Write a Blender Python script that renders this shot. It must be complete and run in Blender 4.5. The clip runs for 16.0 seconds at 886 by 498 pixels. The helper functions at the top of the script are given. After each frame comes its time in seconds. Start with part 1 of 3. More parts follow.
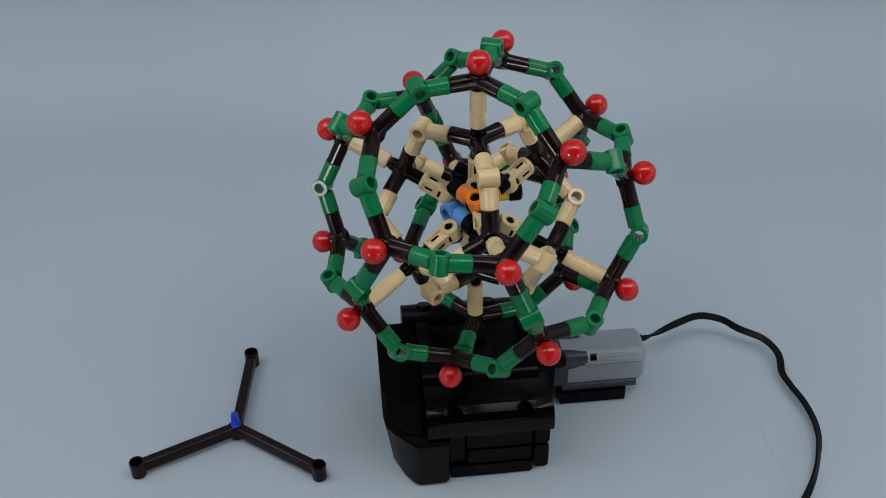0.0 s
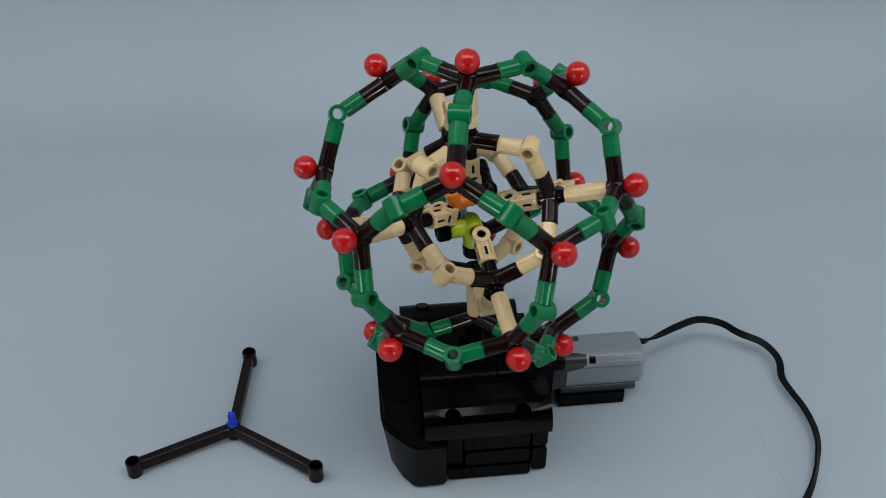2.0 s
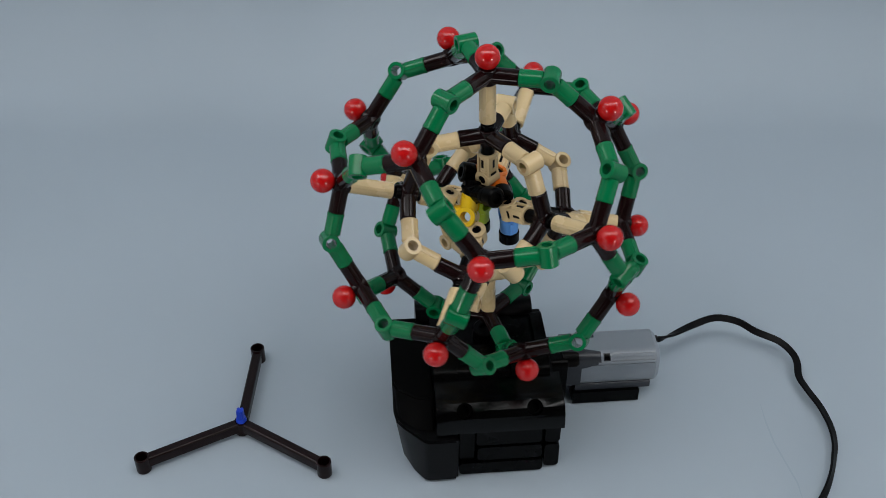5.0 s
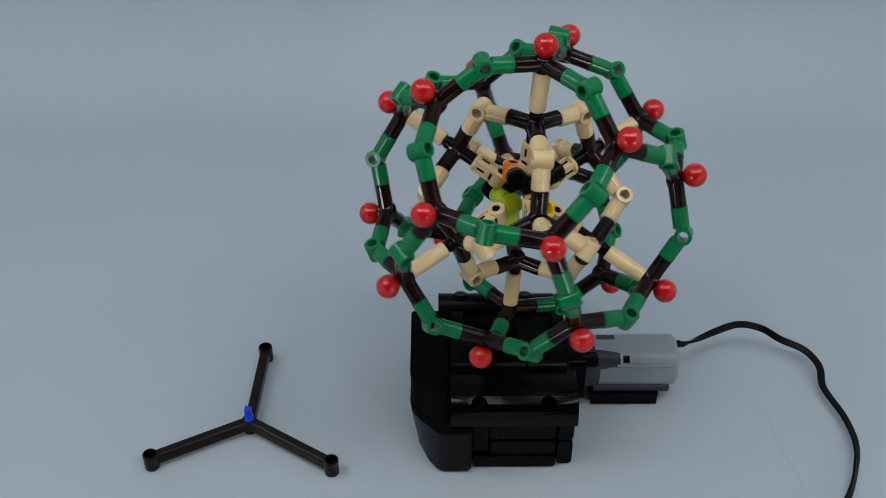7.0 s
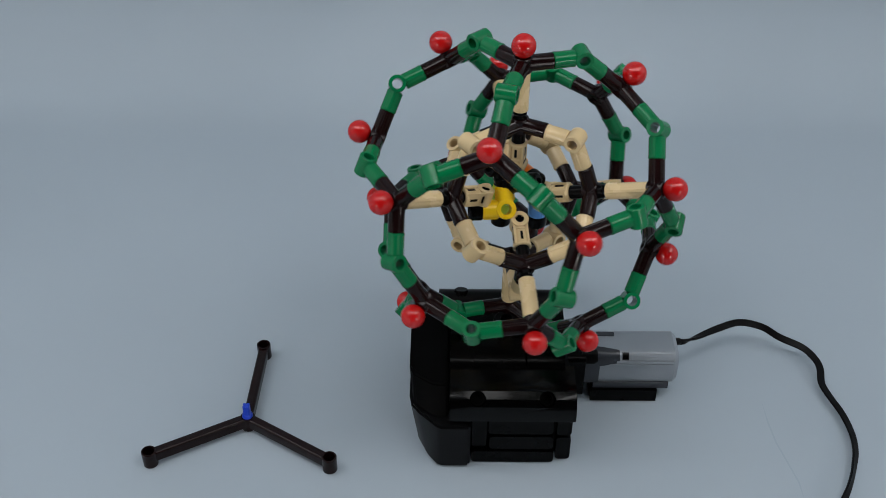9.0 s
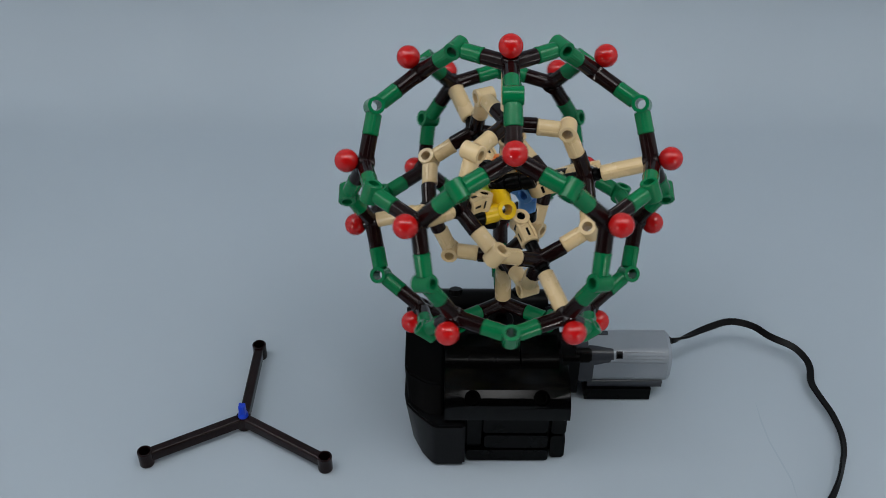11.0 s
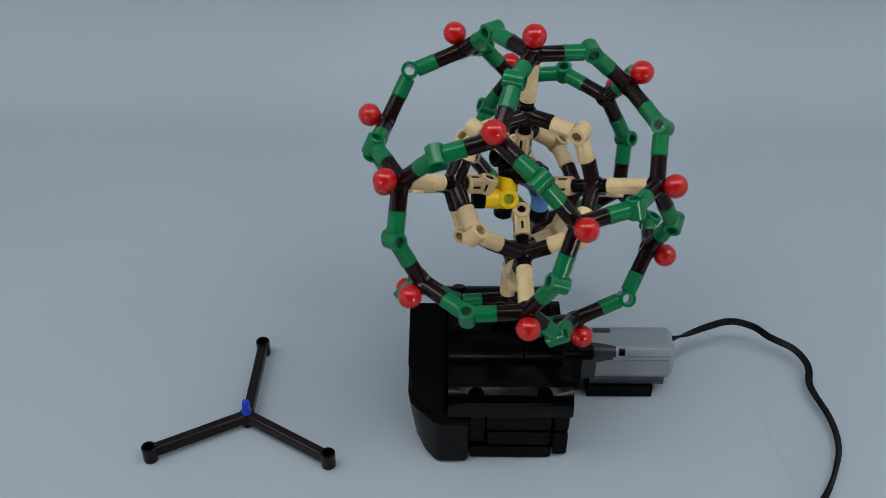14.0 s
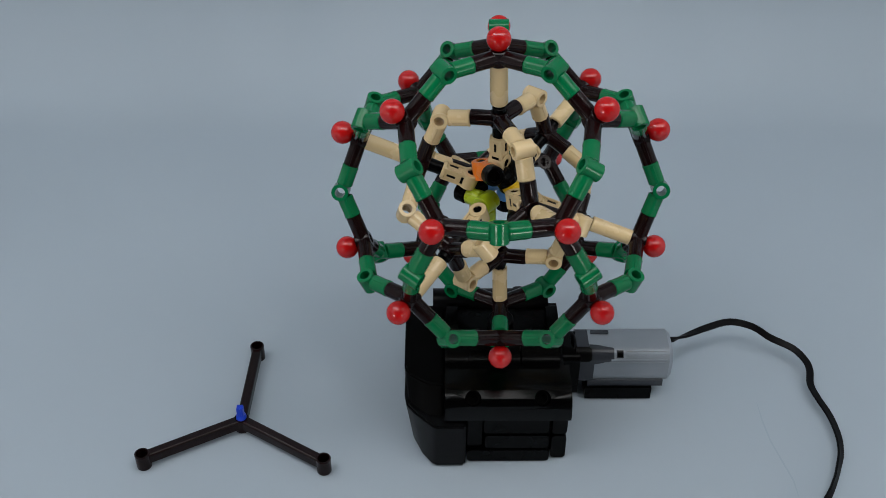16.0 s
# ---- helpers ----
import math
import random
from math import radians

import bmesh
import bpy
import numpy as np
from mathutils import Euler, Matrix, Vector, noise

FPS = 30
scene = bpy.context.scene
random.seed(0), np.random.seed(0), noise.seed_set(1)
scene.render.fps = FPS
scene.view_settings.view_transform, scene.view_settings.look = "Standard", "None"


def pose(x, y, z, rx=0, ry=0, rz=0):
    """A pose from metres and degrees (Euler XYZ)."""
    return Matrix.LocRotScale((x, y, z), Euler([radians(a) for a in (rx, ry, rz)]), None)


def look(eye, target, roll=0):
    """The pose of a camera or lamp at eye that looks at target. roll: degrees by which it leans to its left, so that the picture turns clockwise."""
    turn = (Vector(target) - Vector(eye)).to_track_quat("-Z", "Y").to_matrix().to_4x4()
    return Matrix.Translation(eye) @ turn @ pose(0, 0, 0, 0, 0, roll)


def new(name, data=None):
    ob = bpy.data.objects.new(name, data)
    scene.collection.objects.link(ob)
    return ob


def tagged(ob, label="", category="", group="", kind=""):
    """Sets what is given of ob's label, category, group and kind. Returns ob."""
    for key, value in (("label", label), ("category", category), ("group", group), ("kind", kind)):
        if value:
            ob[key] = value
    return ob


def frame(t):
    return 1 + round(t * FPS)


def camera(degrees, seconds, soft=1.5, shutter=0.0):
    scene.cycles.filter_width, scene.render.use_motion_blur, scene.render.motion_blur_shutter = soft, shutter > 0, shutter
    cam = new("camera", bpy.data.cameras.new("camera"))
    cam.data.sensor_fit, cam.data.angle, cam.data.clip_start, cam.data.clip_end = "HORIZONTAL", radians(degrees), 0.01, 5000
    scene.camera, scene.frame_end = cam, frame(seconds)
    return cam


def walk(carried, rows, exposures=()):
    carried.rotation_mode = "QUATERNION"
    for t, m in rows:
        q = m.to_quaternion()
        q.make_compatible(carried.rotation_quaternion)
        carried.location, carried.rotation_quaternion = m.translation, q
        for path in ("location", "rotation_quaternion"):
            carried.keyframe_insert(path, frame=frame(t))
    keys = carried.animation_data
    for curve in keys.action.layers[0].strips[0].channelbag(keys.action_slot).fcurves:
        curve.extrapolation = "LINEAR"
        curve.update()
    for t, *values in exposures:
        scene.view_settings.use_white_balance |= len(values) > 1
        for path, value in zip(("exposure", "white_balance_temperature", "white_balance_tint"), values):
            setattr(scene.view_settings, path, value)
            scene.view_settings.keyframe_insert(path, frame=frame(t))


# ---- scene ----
# ---- camera and its walk ----
cam = camera(42.8, 16.0, soft=0.55, shutter=0.016)
walk(cam, [
    (0, pose(-0.0342, -0.4544, 0.4746, 50.83, 0.07, -0.87)),
    (0.5, pose(-0.0341, -0.4536, 0.4731, 51.08, -0.28, -0.73)),
    (1, pose(-0.0339, -0.4526, 0.4708, 51.08, -0.35, -0.55)),
    (1.5, pose(-0.0339, -0.4524, 0.4714, 50.99, -0.35, -0.55)),
    (2, pose(-0.0335, -0.4524, 0.4736, 50.84, -0.29, -0.55)),
    (2.5, pose(-0.0344, -0.4542, 0.4732, 50.97, -0.27, -0.42)),
    (3, pose(-0.0333, -0.4535, 0.4723, 50.89, -0.25, -0.33)),
    (3.5, pose(-0.0349, -0.4526, 0.4711, 50.79, -0.39, -0.39)),
    (4, pose(-0.0335, -0.4520, 0.4717, 50.66, -0.25, -0.39)),
    (6.5, pose(-0.0334, -0.4545, 0.4733, 50.80, 0.18, -0.17)),
    (7, pose(-0.0363, -0.4568, 0.4731, 50.96, -0.23, 0.13)),
    (7.5, pose(-0.0347, -0.4567, 0.4742, 50.80, 0.04, 0.01)),
    (8, pose(-0.0364, -0.4576, 0.4749, 50.86, -0.21, 0.18)),
    (8.5, pose(-0.0355, -0.4577, 0.4738, 50.88, -0.15, 0.08)),
    (9, pose(-0.0361, -0.4579, 0.4743, 50.82, -0.29, 0.06)),
    (11.5, pose(-0.0350, -0.4602, 0.4764, 50.79, -0.40, -0.19)),
    (12, pose(-0.0357, -0.4604, 0.4760, 50.77, -0.55, -0.18)),
    (12.5, pose(-0.0361, -0.4602, 0.4765, 50.73, -0.50, -0.05)),
    (13, pose(-0.0367, -0.4609, 0.4758, 50.84, -0.58, -0.03)),
    (13.5, pose(-0.0355, -0.4594, 0.4763, 50.62, -0.37, -0.08)),
    (14, pose(-0.0371, -0.4616, 0.4773, 50.72, -0.54, 0.04)),
    (14.5, pose(-0.0368, -0.4619, 0.4769, 50.78, -0.30, -0.10)),
    (15, pose(-0.0367, -0.4608, 0.4768, 50.79, -0.29, 0.16)),
    (15.5, pose(-0.0367, -0.4582, 0.4744, 50.85, -0.36, -0.12)),
    (16, pose(-0.0360, -0.4563, 0.4740, 50.76, -0.29, -0.35)),
])

# ---- world, lamps ----
world = bpy.data.worlds.new("world")
scene.world = world
world.use_nodes = True
world.node_tree.nodes["Background"].inputs["Color"].default_value = (0.5, 0.55, 0.62, 1)
world.node_tree.nodes["Background"].inputs["Strength"].default_value = 0.012


def area_lamp(name, eye, target, sx, sy, watts, color):
    data = bpy.data.lights.new(name, "AREA")
    data.shape, data.size, data.size_y, data.energy, data.color = "RECTANGLE", sx, sy, watts, color
    ob = new(name, data)
    ob.matrix_world = look(eye, target)
    return ob


# light strips under the roof of the photo tent: a long one in front of the subject and one down each side
area_lamp("led_strip_front", (0.0, -0.24, 0.95), (0.0, 0.02, 0.05), 1.40, 0.22, 4.5, (0.985, 0.985, 0.985))
area_lamp("led_strip_left", (-0.62, 0.02, 0.95), (0.0, 0.05, 0.10), 0.16, 0.50, 2.25, (0.985, 0.985, 0.985))
area_lamp("led_strip_right", (0.62, 0.02, 0.95), (0.0, 0.05, 0.10), 0.16, 0.50, 2.25, (0.985, 0.985, 0.985))
area_lamp("desk_lamp_left", (-0.55, -0.72, 0.20), (0.0, 0.0, 0.1), 0.07, 0.12, 1.3, (1.0, 0.98, 0.95))
area_lamp("desk_lamp_right", (0.50, -0.76, 0.20), (0.0, 0.0, 0.1), 0.07, 0.12, 1.3, (1.0, 0.98, 0.95))


# ---- materials ----
def material(name, color, rough, grain=0.06, scale=900.0, bump=0.02, metal=0.0, coat=0.0, spread=0.0, shine=0.5):
    """Moulded plastic or paint: fine grain, faint large-scale wear, and a spread of tone from piece to piece."""
    mat = bpy.data.materials.new(name)
    mat.use_nodes = True
    nt = mat.node_tree
    b = nt.nodes["Principled BSDF"]
    geo = nt.nodes.new("ShaderNodeTexCoord")
    fine, wide = nt.nodes.new("ShaderNodeTexNoise"), nt.nodes.new("ShaderNodeTexNoise")
    fine.inputs["Scale"].default_value, wide.inputs["Scale"].default_value = scale, scale / 14
    fine.inputs["Detail"].default_value = wide.inputs["Detail"].default_value = 3
    for n in (fine, wide):
        nt.links.new(geo.outputs["Object"], n.inputs["Vector"])
    mix = nt.nodes.new("ShaderNodeMix")
    mix.data_type = "RGBA"
    mix.inputs[6].default_value = (*[c * (1 - grain) for c in color], 1)
    mix.inputs[7].default_value = (*[min(1, c * (1 + grain)) for c in color], 1)
    nt.links.new(wide.outputs["Fac"], mix.inputs[0])
    last = mix.outputs[2]
    if spread:
        info, hsv, ramp = nt.nodes.new("ShaderNodeObjectInfo"), nt.nodes.new("ShaderNodeHueSaturation"), nt.nodes.new("ShaderNodeMapRange")
        ramp.inputs["To Min"].default_value, ramp.inputs["To Max"].default_value = 1 - spread, 1 + spread
        nt.links.new(info.outputs["Random"], ramp.inputs["Value"])
        nt.links.new(ramp.outputs["Result"], hsv.inputs["Value"])
        nt.links.new(last, hsv.inputs["Color"])
        last = hsv.outputs["Color"]
    nt.links.new(last, b.inputs["Base Color"])
    r = nt.nodes.new("ShaderNodeMapRange")
    r.inputs["To Min"].default_value, r.inputs["To Max"].default_value = rough * 0.8, rough * 1.25
    nt.links.new(wide.outputs["Fac"], r.inputs["Value"])
    nt.links.new(r.outputs["Result"], b.inputs["Roughness"])
    bp = nt.nodes.new("ShaderNodeBump")
    bp.inputs["Strength"].default_value, bp.inputs["Distance"].default_value = bump, 0.0005
    nt.links.new(fine.outputs["Fac"], bp.inputs["Height"])
    nt.links.new(bp.outputs["Normal"], b.inputs["Normal"])
    b.inputs["Specular IOR Level"].default_value = shine
    b.inputs["Metallic"].default_value, b.inputs["Coat Weight"].default_value = metal, coat
    return mat


GREEN = material("green_plastic", (0.001, 0.138, 0.046), 0.2, spread=0.06, shine=0.3)
BROWN = material("dark_brown_plastic", (0.0082, 0.0028, 0.0029), 0.15, spread=0.1, shine=0.2)
TAN = material("tan_plastic", (0.64, 0.48, 0.262), 0.26, spread=0.05)
RED = material("red_plastic", (0.43, 0.006, 0.006), 0.14, grain=0.03, bump=0.0)
BLACK = material("black_plastic", (0.0006, 0.0006, 0.0007), 0.26, spread=0.15, shine=0.09)
BLACK_GLOSS = material("black_gloss_plastic", (0.0006, 0.0006, 0.0007), 0.19, shine=0.2)
BLACK_MATTE = material("black_matte_plastic", (0.0008, 0.0008, 0.0009), 0.6, spread=0.15, shine=0.05)
BLACK_SATIN = material("black_satin_plastic", (0.0010, 0.0010, 0.0012), 0.34, spread=0.15, shine=0.08)
COVER = material("cover_satin_plastic", (0.0030, 0.0030, 0.0036), 0.34, shine=0.12)
ORANGE = material("orange_plastic", (0.80, 0.19, 0.012), 0.28)
YELLOW = material("yellow_plastic", (0.82, 0.52, 0.008), 0.28)
BLUE = material("medium_blue_plastic", (0.10, 0.30, 0.72), 0.28)
LIME = material("lime_plastic", (0.40, 0.52, 0.015), 0.28)
PIN_BLUE = material("blue_pin_plastic", (0.0, 0.035, 0.46), 0.3)
GREY = material("light_grey_plastic", (0.21, 0.238, 0.272), 0.34, scale=1400)
DARK_GREY = material("dark_grey_plastic", (0.030, 0.034, 0.042), 0.24, scale=1400, shine=0.35)
RUBBER = material("black_cable_rubber", (0.0025, 0.0025, 0.003), 0.4, bump=0.1, shine=0.1)
PAPER = material("pale_backdrop_paper", (0.330, 0.388, 0.440), 0.68, grain=0.025, scale=160, bump=0.03)
MARK = material("faint_pencil_mark", (0.305, 0.364, 0.416), 0.8, scale=160)
WALL = material("grey_room_paint", (0.16, 0.16, 0.165), 0.8, scale=60)
FABRIC = material("white_tent_fabric", (0.84, 0.85, 0.86), 0.9, grain=0.04, scale=120, bump=0.05)
WOOD = material("table_wood", (0.20, 0.13, 0.08), 0.5, grain=0.2, scale=60)


# ---- mesh helpers ----
def finish(bm, name, angle=38):
    """The bmesh as mesh data, smooth but for its sharp edges."""
    bm.normal_update()
    bmesh.ops.recalc_face_normals(bm, faces=bm.faces)
    for f in bm.faces:
        f.smooth = True
    for e in bm.edges:
        e.smooth = len(e.link_faces) == 2 and e.calc_face_angle(0) < radians(angle)
    me = bpy.data.meshes.new(name)
    bm.to_mesh(me)
    bm.free()
    return me


def part(name, data, mat, parent, m=None, label=""):
    """One mesh object under a thing or a part; data is a bmesh or shared mesh data."""
    if isinstance(data, bmesh.types.BMesh):
        data = finish(data, name)
    if not data.materials:
        data.materials.append(mat)
    ob = new(name, data)
    ob.parent = parent
    if m is not None:
        ob.matrix_local = m
    return tagged(ob, label)


def thing(name, label, category, m=None, group="", kind=""):
    ob = new(name)
    ob.empty_display_size = 0.02
    if m is not None:
        ob.matrix_world = m
    return tagged(ob, label, category, group, kind)


def tube(bm, a, b, r, n=16, r_end=None, inner=0.0, depth=0.0, rim=0.0):
    """A rod from a to b with chamfered rims; inner: the radius of a bore sunk into both ends by depth."""
    a, b = Vector(a), Vector(b)
    d = b - a
    q = d.to_track_quat("Z", "X").to_matrix()
    r_end = r if r_end is None else r_end
    L = d.length
    rim = rim or min(r, r_end) * 0.1
    prof = [(r - rim, 0), (r, rim), (r_end, L - rim), (r_end - rim, L)]
    if inner:
        prof = [(inner, depth), (inner, 0)] + prof + [(inner, L), (inner, L - depth)]
    rings = []
    for rr, z in prof:
        rings.append([bm.verts.new(a + q @ Vector((rr * math.cos(2 * math.pi * i / n), rr * math.sin(2 * math.pi * i / n), z))) for i in range(n)])
    for u, v in zip(rings, rings[1:]):
        for i in range(n):
            bm.faces.new((u[i], u[(i + 1) % n], v[(i + 1) % n], v[i]))
    bm.faces.new(rings[0][::-1])
    bm.faces.new(rings[-1])


def ring(bm, c, axis, r, inner, half, n=20):
    """An open ring, centred at c, with a bore right through."""
    q = Vector(axis).to_track_quat("Z", "X").to_matrix()
    c, k = Vector(c), r * 0.06
    prof = [(inner, -half), (r - k, -half), (r, -half + k), (r, half - k), (r - k, half), (inner, half)]
    rings = [[bm.verts.new(c + q @ Vector((rr * math.cos(2 * math.pi * i / n), rr * math.sin(2 * math.pi * i / n), z))) for i in range(n)] for rr, z in prof]
    for j in range(len(rings)):
        u, v = rings[j], rings[(j + 1) % len(rings)]
        for i in range(n):
            bm.faces.new((u[i], u[(i + 1) % n], v[(i + 1) % n], v[i]))


def prism(bm, profile, x0, x1, axis="x", bevel=0.0):
    """A closed outline, drawn in the plane across the axis, pulled from x0 to x1."""
    place = {"x": lambda u, v, w: (w, u, v), "y": lambda u, v, w: (u, w, v), "z": lambda u, v, w: (u, v, w)}[axis]
    lo = [bm.verts.new(place(u, v, x0)) for u, v in profile]
    hi = [bm.verts.new(place(u, v, x1)) for u, v in profile]
    n = len(profile)
    faces = [bm.faces.new(lo[::-1]), bm.faces.new(hi)]
    for i in range(n):
        faces.append(bm.faces.new((lo[i], lo[(i + 1) % n], hi[(i + 1) % n], hi[i])))
    if bevel:
        edges = {e for f in faces for e in f.edges if e.is_valid and len(e.link_faces) == 2 and e.calc_face_angle(0) > 0.7}
        bmesh.ops.recalc_face_normals(bm, faces=faces)
        bmesh.ops.bevel(bm, geom=list(edges), offset=bevel, segments=2, affect="EDGES", profile=0.6)


def box(bm, x0, x1, y0, y1, z0, z1, bevel=0.0006):
    prism(bm, [(x0, y0), (x1, y0), (x1, y1), (x0, y1)], z0, z1, "z", bevel)


def rounded(x0, x1, y0, y1, r, n=6):
    out = []
    for cx, cy, a in ((x1 - r, y0 + r, -90), (x1 - r, y1 - r, 0), (x0 + r, y1 - r, 90), (x0 + r, y0 + r, 180)):
        out += [(cx + r * math.cos(radians(a + 90 * i / n)), cy + r * math.sin(radians(a + 90 * i / n))) for i in range(n + 1)]
    return out


def joined(name, base, other, operation="UNION"):
    """Mesh data of one moulded piece: base with other welded to it, or cut out of it."""
    obs = []
    for k, bm in enumerate((base, other)):
        obs.append(bpy.data.objects.new("blank", finish(bm, "blank")))
        scene.collection.objects.link(obs[k])
    mod = obs[0].modifiers.new("weld", "BOOLEAN")
    mod.object, mod.operation, mod.solver, mod.use_self = obs[1], operation, "EXACT", True
    shape = bpy.data.meshes.new_from_object(obs[0].evaluated_get(bpy.context.evaluated_depsgraph_get()))
    for ob in obs:
        data = ob.data
        bpy.data.objects.remove(ob)
        bpy.data.meshes.remove(data)
    bm = bmesh.new()
    bm.from_mesh(shape)
    bpy.data.meshes.remove(shape)
    bmesh.ops.remove_doubles(bm, verts=bm.verts, dist=0.00001)
    return finish(bm, name)


# ---- backdrop sweep, table, room ----
def make_backdrop():
    bm = bmesh.new()
    prof = [(-0.95, 0.0), (0.0, 0.0), (0.26, 0.0)]
    R, y0 = 0.10, 0.26
    prof += [(y0 + R * math.sin(radians(a)), R - R * math.cos(radians(a))) for a in range(5, 86, 5)]
    prof += [(y0 + R + 0.01, 0.30), (y0 + R + 0.03, 1.1)]
    under = [(y, z - 0.002) if y < y0 + 0.1 else (y + 0.002, z) for y, z in reversed(prof)]
    prism(bm, prof + under, -0.712, 0.712, "x")
    ob = new("backdrop", finish(bm, "backdrop", 60))
    ob.data.materials.append(PAPER)
    tagged(ob, "pale blue-grey paper photo sweep curving up behind the table", "backdrop", kind="structure")
    bm = bmesh.new()
    box(bm, -1.05, 1.05, -1.0, 0.45, -0.04, -0.006, 0.003)
    ob = new("table_top", finish(bm, "table_top"))
    ob.data.materials.append(WOOD)
    tagged(ob, "plain wooden table under the paper sweep", "table", kind="structure")
    # tent sides and roof are out of view, added so bounced light softens shadows
    for name, args, word in (("tent_wall_west", (-0.722, -0.714, -0.62, 0.39, 0.001, 0.982), "side"), ("tent_wall_east", (0.714, 0.722, -0.62, 0.39, 0.001, 0.982), "side"),
                             ("tent_roof", (-0.722, 0.722, -0.62, 0.375, 0.984, 0.992), "roof")):
        bm = bmesh.new()
        box(bm, *args, 0.001)
        ob = new(name, finish(bm, name))
        ob.data.materials.append(FABRIC)
        tagged(ob, "unseen plain white fabric that bounces light, " + word + " of the photo tent", "tent", kind="structure")
    for name, args in (("floor", (-2, 2, -2.2, 1.8, -0.85, -0.75)), ("ceiling", (-2, 2, -2.2, 1.8, 1.75, 1.85)),
                       ("wall_west", (-2.1, -2, -2.2, 1.8, -0.75, 1.75)), ("wall_east", (2, 2.1, -2.2, 1.8, -0.75, 1.75)),
                       ("wall_south", (-2, 2, -2.3, -2.2, -0.75, 1.75)), ("wall_north", (-2, 2, 1.8, 1.9, -0.75, 1.75))):
        bm = bmesh.new()
        box(bm, *args, 0.002)
        ob = new(name, finish(bm, name))
        ob.data.materials.append(WALL)
        tagged(ob, "plain grey painted room surface", "room", kind="structure")


make_backdrop()


def make_mark():
    """A faint line drawn on the paper beside the cable."""
    pts = [Vector((x, y, 0.0001)) for x, y in ((0.1477, -0.0142), (0.1478, -0.0285), (0.1490, -0.0430), (0.1520, -0.0571), (0.1549, -0.0707), (0.1550, -0.0827))]
    bm = bmesh.new()
    rows = []
    for i, p in enumerate(pts):
        d = (pts[min(i + 1, len(pts) - 1)] - pts[max(i - 1, 0)]).normalized()
        w = Vector((-d.y, d.x, 0)) * (0.0005 if 0 < i < len(pts) - 1 else 0.0001)
        rows.append((bm.verts.new(p - w), bm.verts.new(p + w)))
    for a, b in zip(rows, rows[1:]):
        bm.faces.new((a[0], a[1], b[1], b[0]))
    part("paper_mark", bm, MARK, bpy.data.objects["backdrop"], None, "faint grey line on the paper")


make_mark()

# ---- the ball of nested solids: a dodecahedron, a cube and a tetrahedron, one corner up ----
PHI = (1 + 5 ** 0.5) / 2
TURN = Matrix((Vector((1, -1, 0)).normalized(), Vector((1, 1, -2)).normalized() * -1, Vector((1, 1, 1)).normalized()))
TURN[1] = TURN[2].cross(TURN[0])
CUBE = [TURN @ Vector(v).normalized() for v in [(a, b, c) for a in (-1, 1) for b in (-1, 1) for c in (-1, 1)]]
DODECA = CUBE + [TURN @ Vector(v).normalized() for a in (-1, 1) for b in (-1, 1) for v in ((0, a / PHI, b * PHI), (a / PHI, b * PHI, 0), (b * PHI, 0, a / PHI))]
HUB_R, BEND_R, BALL_R = 0.0743, 0.0795, 0.0836
CUBE_R, CUBE_BEND_R = 0.0415, 0.0490
TUBE_R = 0.0039


def basis(z, x, at=(0, 0, 0)):
    z = Vector(z).normalized()
    x = Vector(x)
    x = (x - z * x.dot(z)).normalized()
    m = Matrix((x, z.cross(x), z)).transposed().to_4x4()
    m.translation = at
    return m


def near(points, i, dot):
    return [j for j in range(len(points)) if abs(points[i].dot(points[j]) - dot) < 0.01]


def ribbed(bm, a, b, r, up, width=0.0011):
    """A tube with two raised mould lines along it and a shallow collar at its end."""
    tube(bm, a, b, r, 16, inner=r * 0.55, depth=0.003)
    a, b, up = Vector(a), Vector(b), Vector(up).normalized()
    d = (b - a).normalized()
    side = d.cross(up).normalized()
    for s in (1, -1):
        c0, c1 = a + side * s * (r - 0.0001) + d * 0.0008, b + side * s * (r - 0.0001) - d * 0.0006
        vs = []
        for c in (c0, c1):
            for o, w in ((0, 1), (0.00035, 0.6), (0.00035, -0.6), (0, -1)):
                vs.append(bm.verts.new(c + side * s * o + up * w * width))
        bm.faces.new(vs[:4]), bm.faces.new(vs[4:][::-1])
        for i in range(3):
            bm.faces.new((vs[i], vs[i + 1], vs[i + 5], vs[i + 4]))
        bm.faces.new((vs[3], vs[0], vs[4], vs[7]))


def hub_mesh(name, reach, slope, r):
    """Three arms at 120 degrees round a boss; slope: how far the arms fall at their ends."""
    bm, boss = bmesh.new(), bmesh.new()
    for k in range(3):
        a = radians(120 * k)
        d = Vector((math.cos(a), math.sin(a), 0))
        end = d * reach + Vector((0, 0, -slope))
        ribbed(bm, d * 0.001, end, r, (0, 0, 1), 0.0007)
    tube(boss, (0, 0, -r * 1.02), (0, 0, r * 1.02), r * 1.15, 18, inner=r * 0.62, depth=0.0025)
    return joined(name, boss, bm)


def elbow_mesh(name, half, drop, r, start):
    """A bent connector: two tubes that meet at a cross bore; half and drop: where the tubes' far ends would meet the hubs."""
    bm = bmesh.new()
    for s in (1, -1):
        d = Vector((s * half, 0, -drop))
        L = d.length
        d.normalize()
        ribbed(bm, d * r * 0.82, d * (L - start), r, (0, 0, 1))
        tube(bm, d * (L - start) - d * 0.0016, d * (L - start) + d * 0.0001, r * 1.035, 16, inner=r * 0.6, depth=0.001)
    ring(bm, (0, 0, 0.0006), (0, 1, 0), r * 1.08, r * 0.64, r * 1.2)
    return finish(bm, name)


